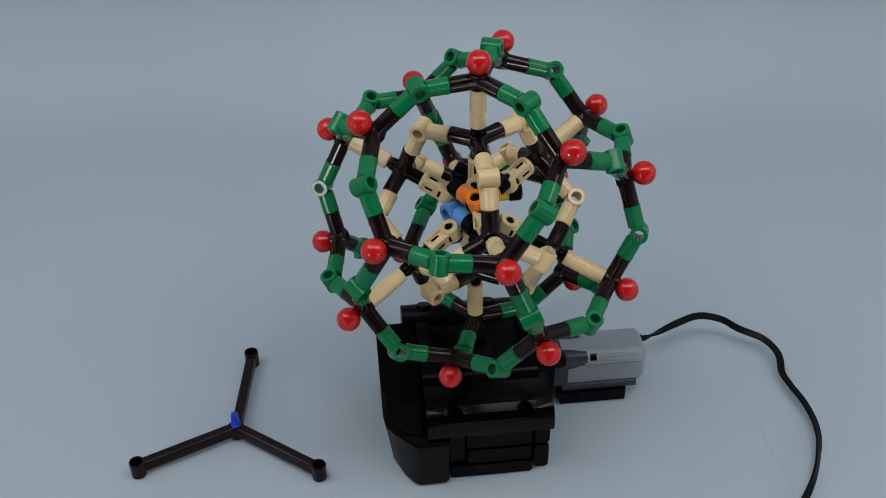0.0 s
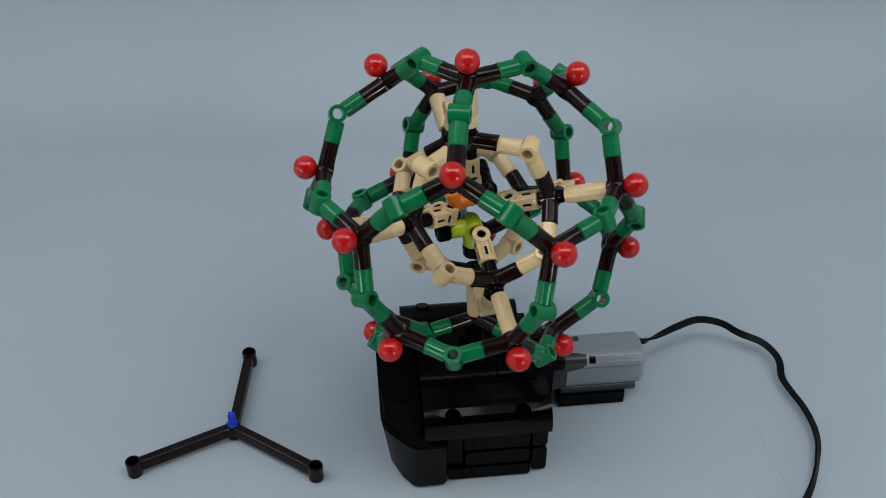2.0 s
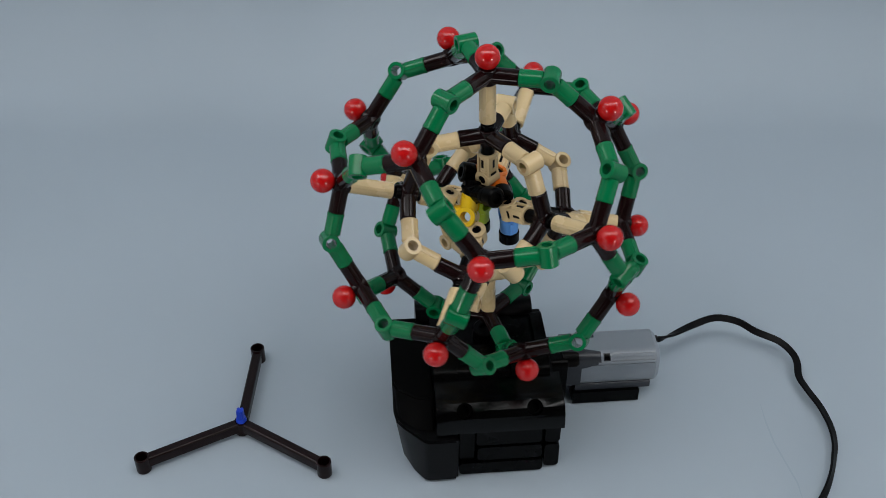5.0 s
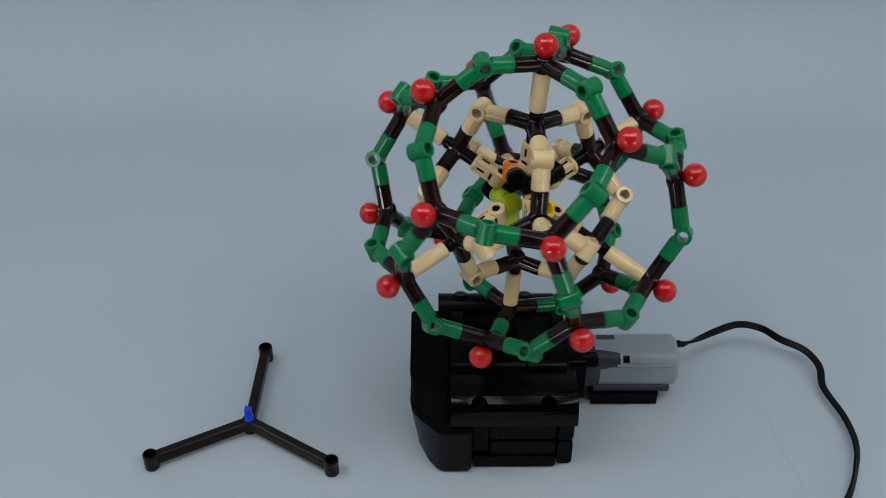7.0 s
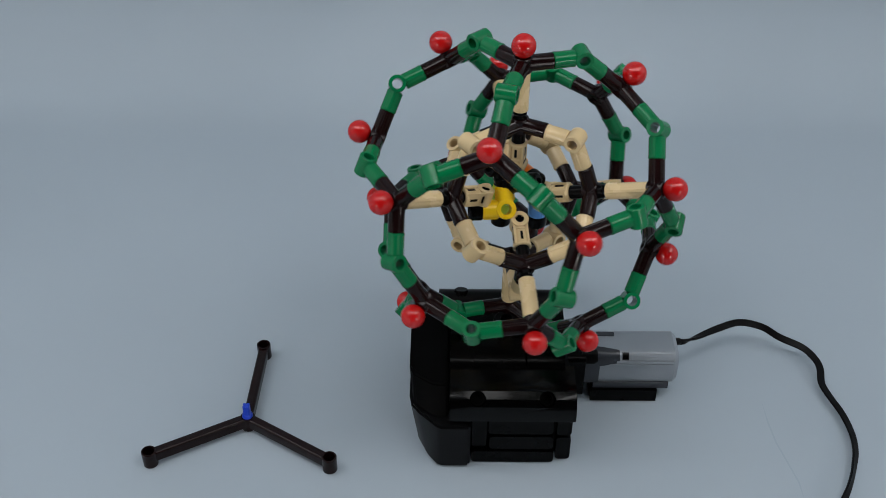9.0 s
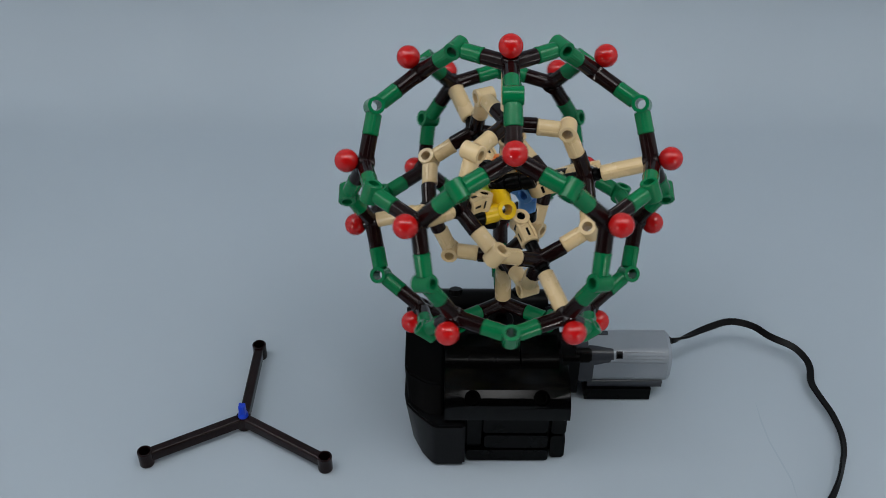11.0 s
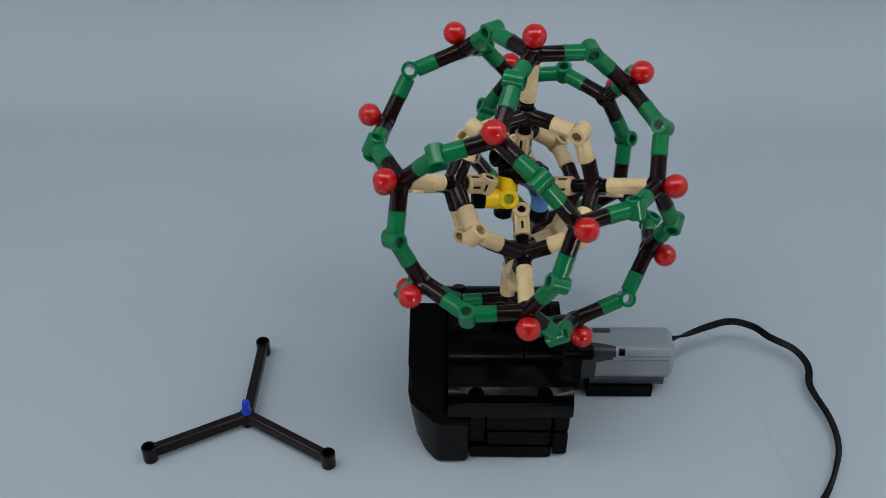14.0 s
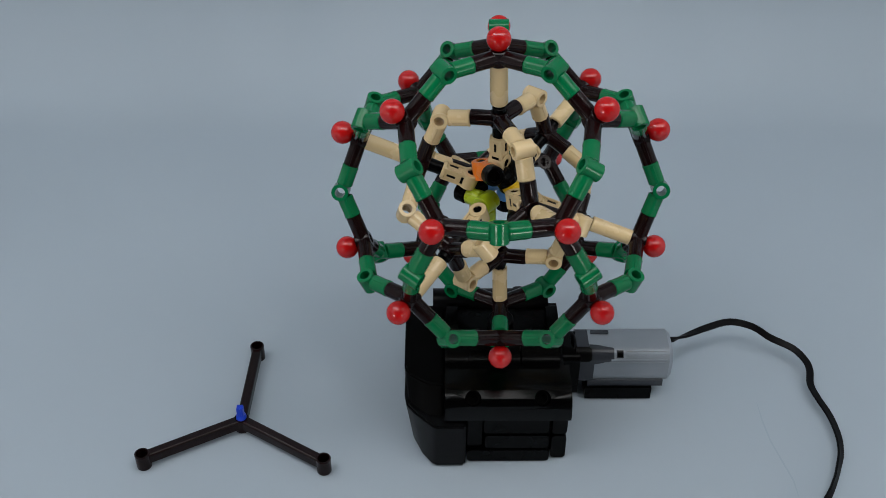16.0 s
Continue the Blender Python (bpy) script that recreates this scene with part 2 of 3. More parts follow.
def make_ball():
    root = thing("nested_solids_ball", "openwork ball of green, brown and tan plastic connectors, red corner balls", "model")
    up = max(range(20), key=lambda i: DODECA[i].z)
    arm = 0.0144
    # outer dodecahedron
    hub = hub_mesh("corner_hub", arm, 0.0, TUBE_R)
    edge = (DODECA[up] - DODECA[near(DODECA, up, 0.745)[0]]).length
    cosm = math.cos(math.asin(edge / 2))
    half, drop = edge / 2 * HUB_R, BEND_R - cosm * HUB_R
    elbow = elbow_mesh("green_connector", half, drop, TUBE_R * 1.04, arm)
    bm = bmesh.new()
    bmesh.ops.create_uvsphere(bm, u_segments=28, v_segments=18, radius=0.0058)
    tube(bm, (0, 0, -0.0075), (0, 0, -0.004), 0.0021, 12)
    ball = finish(bm, "red_ball")
    for i, v in enumerate(DODECA):
        near_i = near(DODECA, i, 0.745)
        part("corner_hub", hub, BROWN, root, basis(v, DODECA[near_i[0]], v * HUB_R), "dark brown three-armed hub")
        if v.z > -0.99:
            part("red_ball", ball, RED, root, basis(v, DODECA[near_i[0]], v * BALL_R), "glossy red ball")
        for j in near_i:
            if j > i:
                mid = (v + DODECA[j]).normalized()
                part("green_connector", elbow, GREEN, root, basis(mid, DODECA[j] - v, mid * BEND_R), "green bent connector")
    # inner cube and the rods that carry it
    hub2 = hub_mesh("cube_hub", 0.0140, 0.0, TUBE_R)
    edge = (2 / 3 ** 0.5)
    half, drop = edge / 2 * CUBE_R, CUBE_BEND_R - math.sqrt(2 / 3) * CUBE_R
    elbow2 = elbow_mesh("tan_connector", half, drop, TUBE_R * 1.04, 0.0140)
    bm = bmesh.new()
    ribbed(bm, (0, 0, 0.0495), (0, 0, 0.0712), TUBE_R * 1.02, (0, 1, 0))
    rod = finish(bm, "tan_rod")
    bm = bmesh.new()
    for k in range(2):
        w, t = (0.0026, 0.0012) if k else (0.0012, 0.0026)
        box(bm, -w, w, -t, t, 0.0455, 0.0503, 0.0002)
    tube(bm, (0, 0, 0.0455), (0, 0, 0.0480), 0.0034, 12)
    axle = finish(bm, "black_axle")
    for i, v in enumerate(CUBE):
        n3 = near(CUBE, i, 1 / 3)
        part("cube_hub", hub2, BROWN, root, basis(v, CUBE[n3[0]], v * CUBE_R), "dark brown three-armed hub")
        part("tan_rod", rod, TAN, root, basis(v, CUBE[n3[0]]), "tan ribbed tube")
        part("black_axle", axle, BLACK, root, basis(v, CUBE[n3[0]]), "black cross axle")
        for j in n3:
            if j > i:
                mid = (v + CUBE[j]).normalized()
                part("tan_connector", elbow2, TAN, root, basis(mid, CUBE[j] - v, mid * CUBE_BEND_R), "tan bent connector")
    # tetrahedron: slotted tan links from four corners of the cube, and coloured elbows round the middle
    top = max(range(8), key=lambda i: CUBE[i].z)
    corners = [top] + near(CUBE, top, -1 / 3) + near(CUBE, top, 1 / 3)
    link, slits = slotted_mesh(), slit_mesh()
    bm = bmesh.new()
    for w, t in ((0.0020, 0.0008), (0.0008, 0.0020)):
        box(bm, -w, w, 0.0198 - t, 0.0198 + t, -0.0039, 0.0039, 0.0002)
    bmesh.ops.rotate(bm, verts=bm.verts, cent=(0, 0, 0), matrix=Matrix(((1, 0, 0), (0, 0, -1), (0, 1, 0))))
    stub = finish(bm, "axle_end")
    short = bmesh.new()
    tube(short, (0, 0, 0.0336), (0, 0, 0.0425), 0.0034, 16)
    short = finish(short, "black_bush")
    for i in corners:
        v = CUBE[i]
        x = Vector((0, 0, 1)).cross(v) if i != top else Vector((math.cos(radians(-84)), math.sin(radians(-84)), 0))
        # two links of the upper corners sit a little further in than the rest, the third further out
        slide = -0.0024 if v.z < 0 or i == top else 0.0014 if v.x > 0.3 else -0.0036
        m = basis(v, x) @ Matrix.Translation((0, 0, slide))
        one = part("tan_link", link, TAN, root, m, "tan slotted cross-hole link")
        part("slots", slits, BLACK_SATIN, one, None, "black strips giving the shade inside each open slot")
        part("axle_end", stub, BLACK, one, None, "black cross axle in the bore")
        part("black_bush", short, BLACK, root, m, "black bush")
    # right-angled elbows round the middle: the face of the cube that each lies behind (its azimuth), the bend along and
    # down that face and out from the middle in mm, and the two ways its arms go: on or back along the face, over it,
    # straight under, or away from the link below it
    for az, (along, down, out), ways, word, mat in (
            (150, (7.0, -5.8, 10.6), ("back", "away"), "orange", ORANGE), (150, (-7.1, 6.0, 7.0), ("on", "under"), "blue", BLUE),
            (30, (-6.5, 7.1, 9.4), ("back", "over"), "yellow", YELLOW), (270, (-2.0, 8.0, 4.0), ("back", "under"), "lime", LIME),
            (270, (7.0, -6.4, 8.0), ("back", "away"), "black", BLACK)):
        c, s = math.cos(radians(az)), math.sin(radians(az))
        axes = Matrix((Vector((-s, c, 0)), Vector((0.5774 * c, 0.5774 * s, -0.8165)), Vector((0.8165 * c, 0.8165 * s, 0.5774)))).transposed()
        bend = axes @ Vector((along, down, out)) * 0.001
        way = {"on": axes.col[0], "back": -axes.col[0], "over": -axes.col[1], "under": Vector((0, 0, -1)), "away": Vector((-0.9428 * c, -0.9428 * s, 0.3333))}
        arms = [way[w].copy() for w in ways]
        bore = arms[0].cross(arms[1] if len(arms) == 2 else axes.col[0])
        bm = bmesh.new()
        for d in arms:
            ribbed(bm, d * 0.0034, d * 0.0116, 0.0046, bore, 0.0010)
        ring(bm, (0, 0, 0), bore, 0.0050, 0.0027, 0.0047)
        e = part(word + "_elbow", bm, mat, root, Matrix.Translation(bend), word + " right-angled connector")
        for d in arms:
            bm = bmesh.new()
            tube(bm, d * 0.0112, d * 0.0182, 0.0051, 18, inner=0.0028, depth=0.002, rim=0.0009)
            part("black_sleeve", bm, BLACK, e, None, "black sleeve")
    return root


def slotted_mesh():
    """A link: a socket towards the corner and a cross bore at its inner end."""
    bm = bmesh.new()
    tube(bm, (0, 0, 0.0212), (0, 0, 0.0342), 0.0037, 18)
    tube(bm, (0, 0, 0.0322), (0, 0, 0.0344), 0.0046, 18)
    tube(bm, (0, 0, 0.0240), (0, 0, 0.0256), 0.0040, 18)
    ring(bm, (0, 0, 0.0198), (0, 1, 0), 0.0045, 0.0022, 0.0042)
    for s in (1, -1):
        box(bm, s * 0.0031 - 0.0006, s * 0.0031 + 0.0006, -0.0034, 0.0034, 0.0204, 0.0335, 0.0003)
    return finish(bm, "tan_link")


def slit_mesh():
    bm = bmesh.new()
    # thin black blocks on the tan surface: the shade inside each open slot, as colour
    for s in (1, -1):
        for z0, z1, w in ((0.0268, 0.0312, 0.0006), (0.0226, 0.0239, 0.0019)):
            box(bm, -w, w, s * 0.0037 - 0.0002, s * 0.0037 + 0.0002, z0, z1, 0)
            box(bm, s * 0.0037 - 0.0002, s * 0.0037 + 0.0002, -w, w, z0, z1, 0)
    return finish(bm, "slots")


BALL = make_ball()


# ---- motor stand ----
def make_stand():
    root = thing("motor_stand", "black plastic panel stand with grey motor and flat black cable", "machine")
    # lower corner cover, leaning out as it rises
    bm = bmesh.new()
    lo = [(-0.0460, 0.024), (-0.0490, -0.028), (-0.0476, -0.041), (-0.0424, -0.0530), (-0.0378, -0.0592), (-0.0352, -0.0606), (-0.0200, -0.0604), (-0.0200, 0.024)]
    hi = [(-0.0520, 0.026), (-0.0526, -0.038), (-0.0514, -0.0450), (-0.0474, -0.0504), (-0.0378, -0.0602), (-0.0352, -0.0614), (-0.0200, -0.0614), (-0.0200, 0.024)]
    vl, vh = [bm.verts.new((x, y, 0.0004)) for x, y in lo], [bm.verts.new((x, y, 0.0322)) for x, y in hi]
    bm.faces.new(vl[::-1]), bm.faces.new(vh)
    for i in range(len(lo)):
        j = (i + 1) % len(lo)
        bm.faces.new((vl[i], vl[j], vh[j], vh[i]))
    bmesh.ops.recalc_face_normals(bm, faces=bm.faces)
    bmesh.ops.bevel(bm, geom=[e for e in bm.edges if e.calc_face_angle(0) > 0.5], offset=0.0012, segments=2, affect="EDGES")
    part("corner_cover", bm, COVER, root, None, "satin black curved corner cover")
    # upper side panel, following the corner
    bm = bmesh.new()
    lo = [(-0.0500, 0.022), (-0.0505, -0.0420), (-0.0485, -0.0465), (-0.0400, -0.0540), (-0.0318, -0.0550), (-0.0318, 0.022)]
    hi = [(-0.0525, 0.018), (-0.0525, -0.0300), (-0.0500, -0.0360), (-0.0400, -0.0430), (-0.0318, -0.0440), (-0.0318, 0.018)]
    vl, vh = [bm.verts.new((x, y, 0.0324)) for x, y in lo], [bm.verts.new((x, y, 0.0460)) for x, y in hi]
    bm.faces.new(vl[::-1]), bm.faces.new(vh)
    for i in range(len(lo)):
        j = (i + 1) % len(lo)
        bm.faces.new((vl[i], vl[j], vh[j], vh[i]))
    bmesh.ops.recalc_face_normals(bm, faces=bm.faces)
    bmesh.ops.bevel(bm, geom=[e for e in bm.edges if e.calc_face_angle(0) > 0.4], offset=0.0010, segments=2, affect="EDGES")
    part("side_panel", bm, BLACK_MATTE, root, None, "matt black side panel")
    # core
    bm = bmesh.new()
    box(bm, -0.0310, 0.0335, -0.0490, 0.0260, 0.0006, 0.0400, 0.0008)
    part("core_block", bm, BLACK_SATIN, root)
    # beams with round ends on the front
    for x0, x1, z0, z1, y in ((-0.0192, 0.0249, 0.0008, 0.0091, -0.0572), (-0.0097, 0.0242, 0.0104, 0.0201, -0.0566), (-0.0104, 0.0238, 0.0216, 0.0322, -0.0562),
                              (0.0259, 0.0338, 0.0010, 0.0180, -0.0550), (0.0259, 0.0338, 0.0192, 0.0330, -0.0545), (-0.0190, -0.0113, 0.0101, 0.0322, -0.0552)):
        bm = bmesh.new()
        prism(bm, rounded(x0, x1, z0, z1, min(0.0022, (z1 - z0) / 2.2)), y, -0.0480, "y", 0.0004)
        part("beam", bm, BLACK, root)
    # curved front panel with two round holes in its crest
    crest = [(-0.0578, 0.0332), (-0.0594, 0.0350), (-0.0596, 0.0400), (-0.0582, 0.0443), (-0.0556, 0.0475), (-0.0515, 0.0495), (-0.0460, 0.0502), (-0.0340, 0.0504), (-0.0340, 0.0420), (-0.0480, 0.0400), (-0.0540, 0.0332)]
    bm, bores = bmesh.new(), bmesh.new()
    prism(bm, crest, -0.0310, 0.0345, "x", 0.0005)
    for x in (-0.0165, 0.0193):
        tube(bores, (x, -0.0500, 0.0425), (x, -0.0610, 0.0525), 0.0042, 24)
    part("front_panel", joined("front_panel", bm, bores, "DIFFERENCE"), BLACK_GLOSS, root, None, "glossy black curved panel with two round holes")
    for x in (-0.0165, 0.0193):
        bm = bmesh.new()
        tube(bm, (x, -0.0490, 0.0410), (x, -0.0527, 0.0449), 0.0041, 20, inner=0.0030, depth=0.002)
        part("pin_end", bm, BLACK_MATTE, root, None, "black pin sunk in the panel")
    # two curved panels behind the crest, rising towards the bearing
    rise = [(-0.0362, 0.0490), (-0.0362, 0.0508), (-0.0350, 0.0528), (-0.0325, 0.0543), (-0.0290, 0.0551), (-0.0240, 0.0554), (-0.0160, 0.0554), (-0.0160, 0.0462), (-0.0340, 0.0462)]
    for x0, x1 in ((-0.0308, 0.0088), (0.0096, 0.0296)):
        bm = bmesh.new()
        prism(bm, rise, x0, x1, "x", 0.0005)
        part("rear_panel", finish(bm, "rear_panel", 34), BLACK, root, None, "glossy black curved panel")
    # deck and bearing
    bm = bmesh.new()
    box(bm, -0.0305, 0.0325, -0.0315, 0.0165, 0.0400, 0.0462, 0.0010)
    part("deck", bm, BLACK, root)
    for x0, x1, y0, y1 in ((-0.0300, -0.0235, -0.0155, 0.014), (0.0255, 0.0320, -0.0155, 0.014)):
        bm = bmesh.new()
        prism(bm, rounded(y0, y1, 0.0455, 0.0500, 0.0020), x0, x1, "x", 0.0004)
        part("rail", bm, BLACK, root)
    bm = bmesh.new()
    tube(bm, (0, 0, 0.0455), (0, 0, 0.0530), 0.0070, 24, inner=0.0036, depth=0.002)
    part("bearing", bm, BLACK_SATIN, root)
    # rounded back panel
    bm = bmesh.new()
    arc = [(0.0225 + 0.0075 * math.cos(radians(a)), 0.0446 + 0.0075 * math.sin(radians(a))) for a in range(-10, 200, 15)]
    prism(bm, arc + [(0.0155, 0.0010), (0.0300, 0.0010)], -0.0372, 0.0276, "x", 0.0004)
    back = part("back_panel", bm, COVER, root, None, "satin black half-round panel")
    for x in (-0.0247, 0.0112):
        bm = bmesh.new()
        tube(bm, (x, 0.0225, 0.0500), (x, 0.0236, 0.0533), 0.0038, 18)
        part("peg", bm, BLACK, back)
    # gear housing beside the motor
    bm = bmesh.new()
    prism(bm, rounded(-0.0115, 0.0125, 0.0030, 0.0330, 0.004), 0.0325, 0.0445, "x", 0.0006)
    part("gear_housing", bm, BLACK, root)
    bm = bmesh.new()
    tube(bm, (0.0402, YC, ZC), (0.0434, YC, ZC), 0.0136, 28)
    part("collar", bm, BLACK_SATIN, root, None, "round black collar")
    make_motor(root)
    return root, make_cable(root)


YC, ZC, CORNER = 0.0025, 0.0212, 0.0070


def skin(bm, rows, a0, lift, depth=0.0016):
    """A raised patch on the motor's rounded upper front edge. rows: x and the half angle it spans there."""
    def at(x, a, r):
        a = radians(a)
        return (x, YC - 0.0120 + CORNER - (CORNER + r) * math.cos(a), ZC + 0.0126 - CORNER + (CORNER + r) * math.sin(a))
    n = 8
    grid = [[[bm.verts.new(at(x, a0 - h + 2 * h * i / n, r)) for i in range(n + 1)] for r in (lift, -depth)] for x, h in rows]
    for g, k in zip(grid, grid[1:]):
        for i in range(n):
            bm.faces.new((g[0][i], g[0][i + 1], k[0][i + 1], k[0][i]))
            bm.faces.new((g[1][i], k[1][i], k[1][i + 1], g[1][i + 1]))
        for i in (0, n):
            bm.faces.new((g[0][i], k[0][i], k[1][i], g[1][i]))
    for g in (grid[0], grid[-1]):
        for i in range(n):
            bm.faces.new((g[0][i], g[0][i + 1], g[1][i + 1], g[1][i]))


def make_motor(root):
    bm = bmesh.new()
    outline = [(y + YC, z + ZC) for y, z in rounded(-0.0120, 0.0130, -0.0110, 0.0126, CORNER, 8)]
    prism(bm, outline, 0.0500, 0.0946, "x", 0.0)
    motor = part("motor", bm, GREY, root, None, "light grey ribbed motor housing")
    bm = bmesh.new()
    ring_in = [(YC + (y - YC) * 0.86, ZC + (z - ZC) * 0.86) for y, z in outline]
    lo, hi = [bm.verts.new((0.0945, y, z)) for y, z in outline], [bm.verts.new((0.0968, y, z)) for y, z in ring_in]
    bm.faces.new(hi), bm.faces.new(lo[::-1])
    for i in range(len(lo)):
        j = (i + 1) % len(lo)
        bm.faces.new((lo[i], lo[j], hi[j], hi[i]))
    part("end_cap", bm, GREY, motor)
    bm = bmesh.new()
    prism(bm, [(y + YC, z + ZC) for y, z in rounded(-0.0123, 0.0123, -0.0120, 0.0123, 0.0062, 6)], 0.0430, 0.0528, "x", 0.0004)
    part("front_housing", bm, DARK_GREY, motor, None, "dark grey front of the motor")
    bm = bmesh.new()
    skin(bm, ((0.0500, 50), (0.0545, 46), (0.0605, 34), (0.0630, 30), (0.0636, 26)), 45, 0.0004)
    part("tongue", bm, DARK_GREY, motor, None, "dark grey tongue")
    bm = bmesh.new()
    skin(bm, ((0.0425, 30), (0.0496, 30), (0.0512, 20)), 45, 0.0014)
    part("clip", bm, BLACK_SATIN, motor, None, "black clip")
    bm = bmesh.new()
    skin(bm, ((0.0650, 18), (0.0688, 18)), 46, 0.0001)
    part("socket_frame", bm, DARK_GREY, motor, None, "dark grey rim of the socket")
    bm = bmesh.new()
    skin(bm, ((0.0654, 14), (0.0684, 14)), 46, 0.0002)
    part("socket", bm, BLACK, motor, None, "small square black socket")
    bm = bmesh.new()
    prism(bm, rounded(0.0516, 0.0618, 0.0066, 0.0096, 0.0006), ZC + 0.0118, ZC + 0.0132, "z", 0.0002)
    part("top_clip", bm, DARK_GREY, motor)
    bm = bmesh.new()
    prism(bm, [(y + YC, z + ZC) for y, z in rounded(-0.0124, 0.0124, -0.0125, -0.0075, 0.001, 3)], 0.0500, 0.0925, "x", 0.0004)
    part("lower_housing", bm, DARK_GREY, motor, None, "dark grey underside of the motor")
    for a, x0 in ((4, 0.0580), (19, 0.0620), (35, 0.0705), (62, 0.0705)):
        bm = bmesh.new()
        skin(bm, ((x0, 4.6), (0.0935, 4.6)), a, 0.0005)
        part("rib", bm, GREY, motor)
    bm = bmesh.new()
    box(bm, 0.0490, 0.0865, YC - 0.0140, YC + 0.0110, 0.0006, 0.0090, 0.0005)
    part("motor_foot", bm, BLACK, root, None, "black plate under the motor")


def make_cable(root):
    """A flat tape along a smooth line, twisting a little as it lies down on the table."""
    exit_ = Vector((0.0900, 0.0115, 0.0242))
    line = [Vector(p) - exit_ for p in ((0.0900, 0.0115, 0.0242), (0.0948, 0.0125, 0.0240), (0.1010, 0.0136, 0.0230), (0.1083, 0.0175, 0.0220), (0.1235, 0.0270, 0.0200), (0.1386, 0.0341, 0.0180), (0.1524, 0.0330, 0.0150), (0.1618, 0.0270, 0.0120), (0.1745, 0.0211, 0.0090), (0.1803, 0.0132, 0.0070), (0.1813, 0.0059, 0.0060), (0.1793, -0.0045, 0.0050), (0.1810, -0.0156, 0.0050), (0.1845, -0.0276, 0.0040), (0.1853, -0.0422, 0.0040), (0.1833, -0.0543, 0.0040), (0.1794, -0.0642, 0.0040), (0.1763, -0.0711, 0.0040), (0.1720, -0.0790, 0.0040), (0.1675, -0.0858, 0.0040), (0.1605, -0.0950, 0.0040), (0.1500, -0.1075, 0.0040))]
    pts = []
    for i in range(len(line) - 1):
        p0, p1, p2, p3 = line[max(0, i - 1)], line[i], line[i + 1], line[min(len(line) - 1, i + 2)]
        for k in range(4):
            t = k / 4
            pts.append(0.5 * ((2 * p1) + (p2 - p0) * t + (2 * p0 - 5 * p1 + 4 * p2 - p3) * t * t + (3 * p1 - p0 - 3 * p2 + p3) * t ** 3))
    pts.append(line[-1])
    bm = bmesh.new()
    rings = []
    n = len(pts)
    for i, p in enumerate(pts):
        d = (pts[min(n - 1, i + 1)] - pts[max(0, i - 1)]).normalized()
        side = d.cross(Vector((0, 0, 1))).normalized()
        k, g = min(1, max(0, (i - 3) / 18)), min(1, max(0, (i - 26) / 22))
        tw = radians((110 - 165 * k * k * (3 - 2 * k)) * (1 - g) + (35 - 25 * math.sin(i * 0.16)) * g)
        w = side * math.cos(tw) + Vector((0, 0, 1)) * math.sin(tw)
        h = d.cross(w).normalized()
        rings.append([bm.verts.new(p + w * a * 0.0021 + h * b * 0.0007) for a, b in ((1, 0.4), (0.85, 1), (-0.85, 1), (-1, 0.4), (-1, -0.4), (-0.85, -1), (0.85, -1), (1, -0.4))])
    for u, v in zip(rings, rings[1:]):
        for i in range(8):
            bm.faces.new((u[i], u[(i + 1) % 8], v[(i + 1) % 8], v[i]))
    bm.faces.new(rings[0][::-1]), bm.faces.new(rings[-1])
    cable = part("cable", bm, RUBBER, root, Matrix.Translation(exit_), "flat black rubber cable curving over the table")
    bm = bmesh.new()
    d = (line[1] - line[0]).normalized()
    tube(bm, d * 0.002, d * 0.0085, 0.0030, 16, 0.0020)
    part("cable_boot", bm, RUBBER, cable, None, "short black cable boot")
    return cable


STAND, CABLE = make_stand()


# ---- three-legged rotor on the table ----
def make_rotor():
    root = thing("three_arm_rotor", "dark brown plastic three-armed rotor with a blue pin, on the table", "part", pose(-0.1418, -0.0335, 0, 0, 0, 88.0))
    arm = bmesh.new()
    L = 0.0557
    half, soft_edge = 0.0027, 0.0013
    prof = [(-half, 0.0034), (half, 0.0034)]
    prof += [(half - soft_edge + soft_edge * math.cos(radians(a)), 0.0094 - soft_edge + soft_edge * math.sin(radians(a))) for a in range(0, 91, 15)]
    prof += [(-half + soft_edge - soft_edge * math.sin(radians(a)), 0.0094 - soft_edge + soft_edge * math.cos(radians(a))) for a in range(0, 91, 15)]
    prism(arm, prof, 0.0012, L - 0.0030, "x")
    arm = finish(arm, "arm")
    eye = bmesh.new()
    ring(eye, (0, 0, 0.0052), (0, 0, 1), 0.0040, 0.0031, 0.0050, 24)
    tube(eye, (0, 0, 0.0003), (0, 0, 0.0012), 0.0030, 16)
    eye = finish(eye, "end_ring")
    for k in range(3):
        m = pose(0, 0, 0, 0, 0, 120 * k)
        a = part("arm", arm, BROWN, root, m)
        part("end_ring", eye, BROWN, a, pose(L, 0, 0), "open ring")
    bm = bmesh.new()
    tube(bm, (0, 0, 0.0003), (0, 0, 0.0094), 0.0040, 20)
    part("boss", bm, BROWN, root)
    bm = bmesh.new()
    tube(bm, (0, 0, 0.0088), (0, 0, 0.0116), 0.0030, 16, 0.0027)
    tube(bm, (0, 0, 0.0113), (0, 0, 0.0172), 0.0021, 12, 0.0019)
    for k in range(4):
        a = radians(45 + 90 * k)
        tube(bm, (0.0014 * math.cos(a), 0.0014 * math.sin(a), 0.0116), (0.0013 * math.cos(a), 0.0013 * math.sin(a), 0.0176), 0.0010, 8)
    part("blue_pin", bm, PIN_BLUE, root, None, "bright blue axle pin")
    return root


make_rotor()

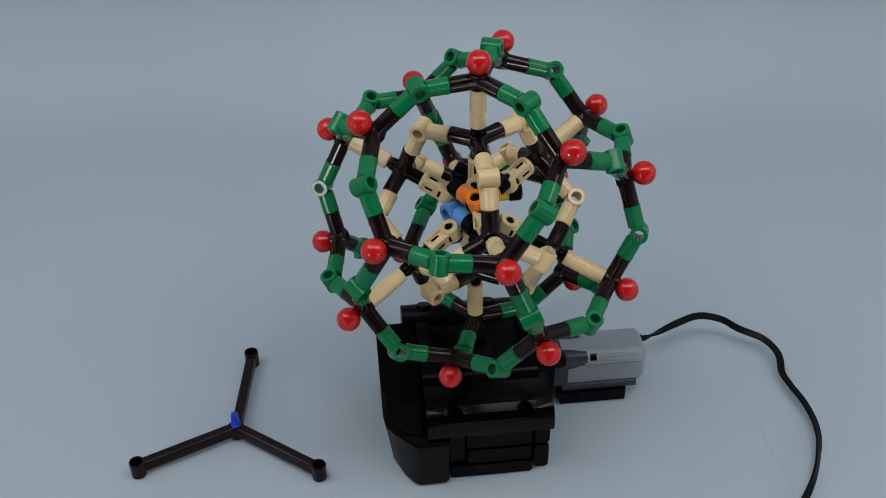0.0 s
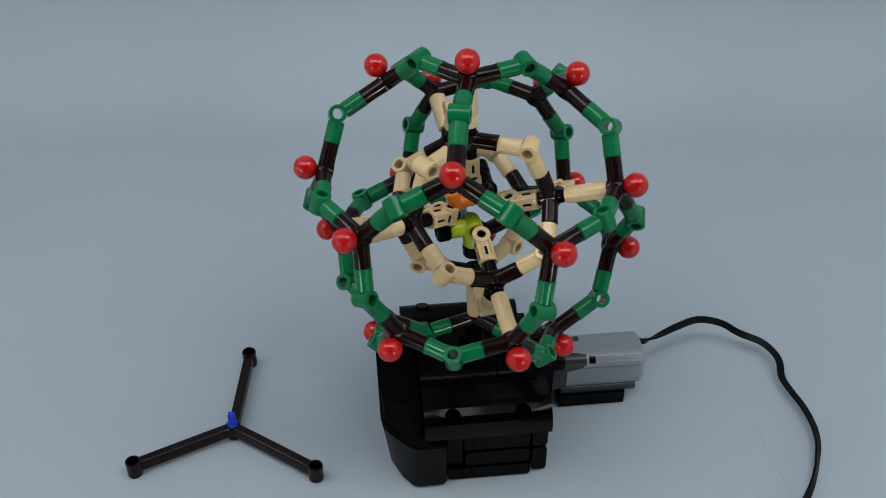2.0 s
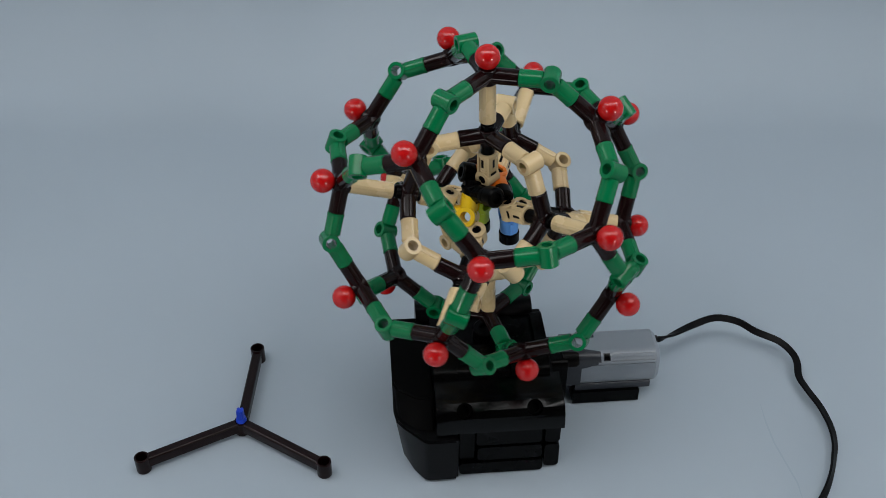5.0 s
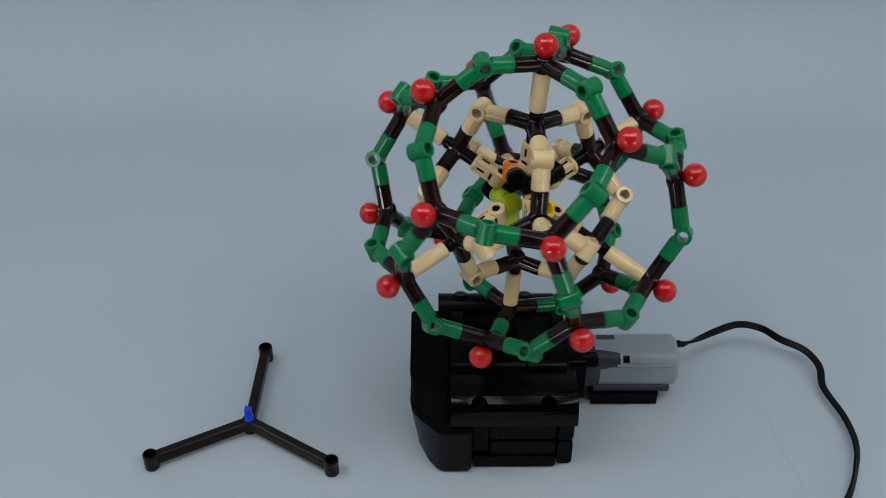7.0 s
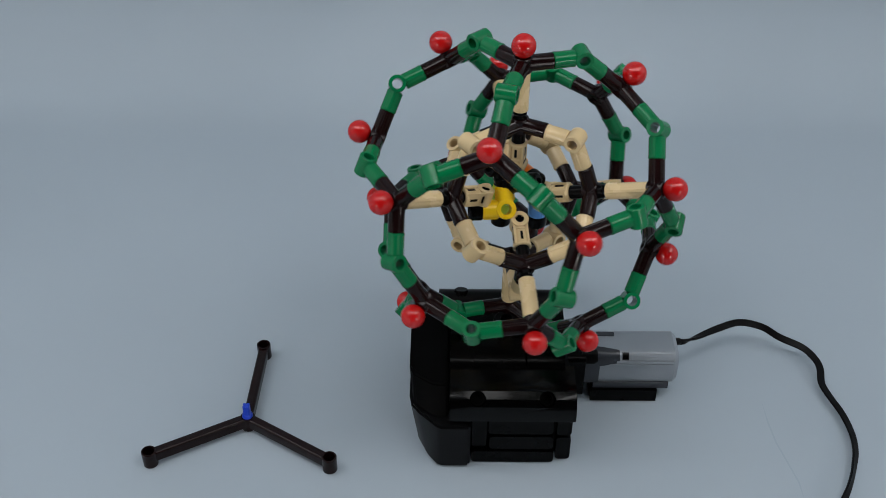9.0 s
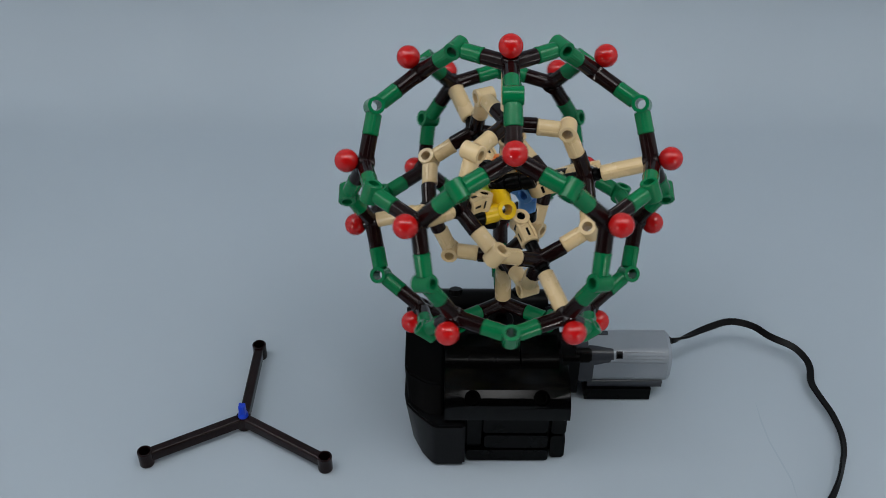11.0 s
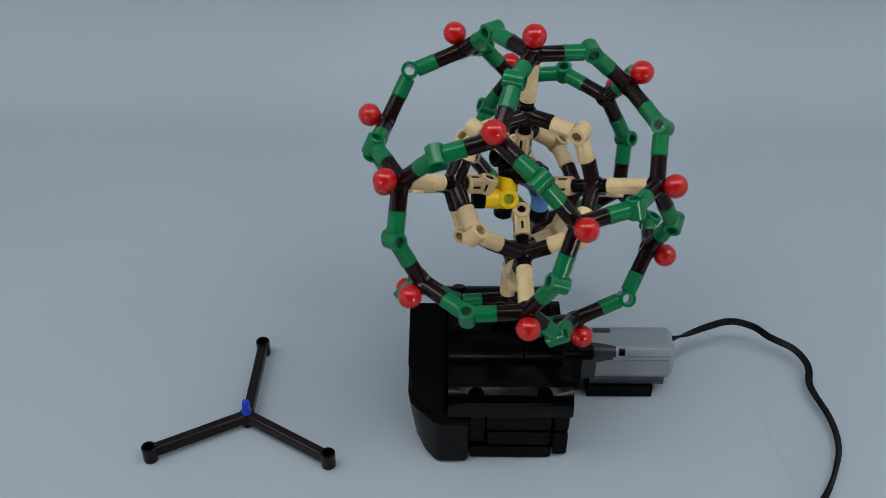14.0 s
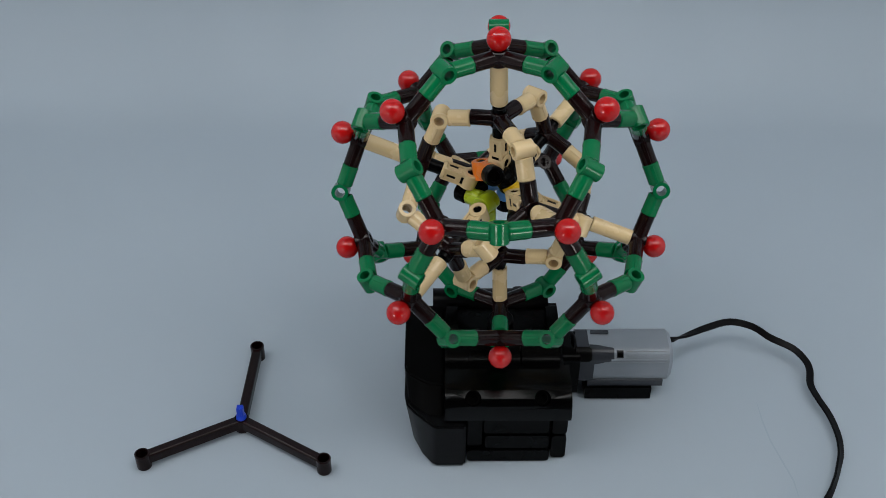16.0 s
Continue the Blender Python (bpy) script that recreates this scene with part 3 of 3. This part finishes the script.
# ---- what moves ----
# seconds, lean of the axis to x and y in degrees, centre
SWAY = [
    (0, -0.37, -1.76, -0.0113, -0.0096, 0.1376),
    (0.5, 1.05, 1.84, -0.0082, -0.0041, 0.1373),
    (1, -2.11, -0.92, -0.0138, -0.0082, 0.1376),
    (1.5, 2.71, 0.20, -0.0064, -0.0068, 0.1374),
    (2, -2.51, -1.41, -0.0135, -0.0085, 0.1377),
    (2.5, -2.07, 3.04, -0.0125, -0.0024, 0.1368),
    (3, 1.87, 2.22, -0.0062, -0.0029, 0.1378),
    (3.5, 3.11, -1.07, -0.0056, -0.0090, 0.1375),
    (4, -0.34, -2.92, -0.0102, -0.0119, 0.1378),
    (6.5, -3.38, 0.08, -0.0086, -0.0042, 0.1381),
    (7, 3.72, 1.01, 0.0051, -0.0007, 0.1381),
    (7.5, -2.99, 0.61, -0.0045, -0.0002, 0.1379),
    (8, -0.73, -0.69, -0.0003, -0.0016, 0.1377),
    (8.5, 0.55, 1.63, 0.0017, 0.0011, 0.1380),
    (9, 0.12, -0.22, 0.0013, -0.0009, 0.1379),
    (11.5, -1.10, -0.09, -0.0006, -0.0002, 0.1381),
    (12, -0.51, 1.06, 0.0009, 0.0016, 0.1378),
    (12.5, 0.95, 0.70, 0.0020, 0.0011, 0.1376),
    (13, -0.89, 0.07, -0.0023, 0.0010, 0.1380),
    (13.5, 0.45, -0.82, 0.0007, -0.0017, 0.1378),
    (14, 2.25, 2.29, 0.0043, 0.0044, 0.1382),
    (14.5, 3.11, 0.37, 0.0057, -0.0001, 0.1377),
    (15, -2.05, 0.03, -0.0030, 0.0004, 0.1382),
    (15.5, 2.63, -0.46, 0.0043, -0.0009, 0.1379),
    (16, -2.20, 1.85, -0.0031, 0.0024, 0.1378),
]
# degrees turned in each tenth of a second from the start; the motor runs unevenly and gathers speed
EARLY = [74.5, 96, 134, 70, 143.2, 62.8, 107, 153, 62, 137.7, 74.3, 107, 103, 86, 144.4, 64.6, 101, 154, 79, 152.7, 92.3, 131, 43, 218, 160.9, 138.1, 88, 145, 97, 177.8, 115.2, 89, 177, 65, 201.3, 118.7, 87, 188, 77, 178.8]
PICKING_UP = [157.86] * 25
MIDDLE = [193.7, 104, 246, 154, 257.4, 101.6, 201, 171, 195, 231.5, 133.5, 175, 176, 187, 238.5, 129.5, 181, 171, 200, 121.9]
STEADY = [185.6] * 5 + [180.852] * 25
LATE = [210, 210, 261.3, 147, 216, 262, 148, 252.6, 125, 189, 240, 129, 254.3, 122, 159, 211, 71, 119.2, 150, 234, 78, 224, 211.4, 85, 167, 154, 98, 152.8, 138, 220, 175, 175, 255.9, 110, 72, 143, 77, 113.3, 107, 81]
LAST = [105.14] * 5
# seconds, place of the stand and its turn: it creeps round on the table as it shakes
CREEP = [(0, -0.0117, -0.0067, 5.75), (2, -0.0116, -0.0067, 5.65), (4.2, -0.0114, -0.0067, 5.55), (5.3, -0.0068, -0.0058, 3.6), (6.5, -0.0029, -0.0040, 1.35),
         (7.0, -0.0009, -0.0022, 0.55), (7.5, 0.0002, -0.0013, 0.0), (9.0, 0.0004, -0.0009, -0.3), (11.5, 0.0004, -0.0004, -0.15), (13, 0.0003, 0.0, 0.05), (16, 0.0006, 0.0, 0.05)]


# seconds, turn of the cable about the motor's end as the stand drags it
DRAG = [(0, -1.0, 0.0018), (4.2, -1.0, 0.0018), (6.5, 1.6, 0.0030), (7.5, 2.3, 0.0032), (9.2, 2.3, 0.0032), (11.4, 1.5, 0.0012), (12.2, 0.7, 0.0014), (13.0, 0.1, 0.0004), (14.2, -0.4, -0.0006), (15.2, -0.4, -0.0004), (16, -0.4, 0)]


def motions():
    walk(CABLE, [(t, pose(0.0900 + dx, 0.0115, 0.0242, 0, 0, a)) for t, a, dx in DRAG])
    walk(STAND, [(t, pose(x, y, 0, 0, 0, a)) for t, x, y, a in CREEP])
    sway = np.array(SWAY)
    turned = 67.5 + np.concatenate(([0.0], np.cumsum(EARLY + PICKING_UP + MIDDLE + STEADY + LATE + LAST)))
    tenths = np.arange(len(turned)) / 10
    rows = []
    for i in range(16 * FPS + 1):
        t = i / FPS
        turn = float(np.interp(t, tenths, turned))
        lx, ly, x, y, z = [float(np.interp(t, sway[:, 0], sway[:, k])) for k in range(1, 6)]
        axis = Vector((math.sin(radians(lx)), math.sin(radians(ly)), 0))
        axis.z = math.sqrt(1 - axis.length_squared)
        m = Vector((0, 0, 1)).rotation_difference(axis).to_matrix() @ Matrix.Rotation(radians(turn), 3, "Z")
        m = m.to_4x4()
        m.translation = (x, y, z)
        rows.append((t, m))
    walk(BALL, rows)


motions()
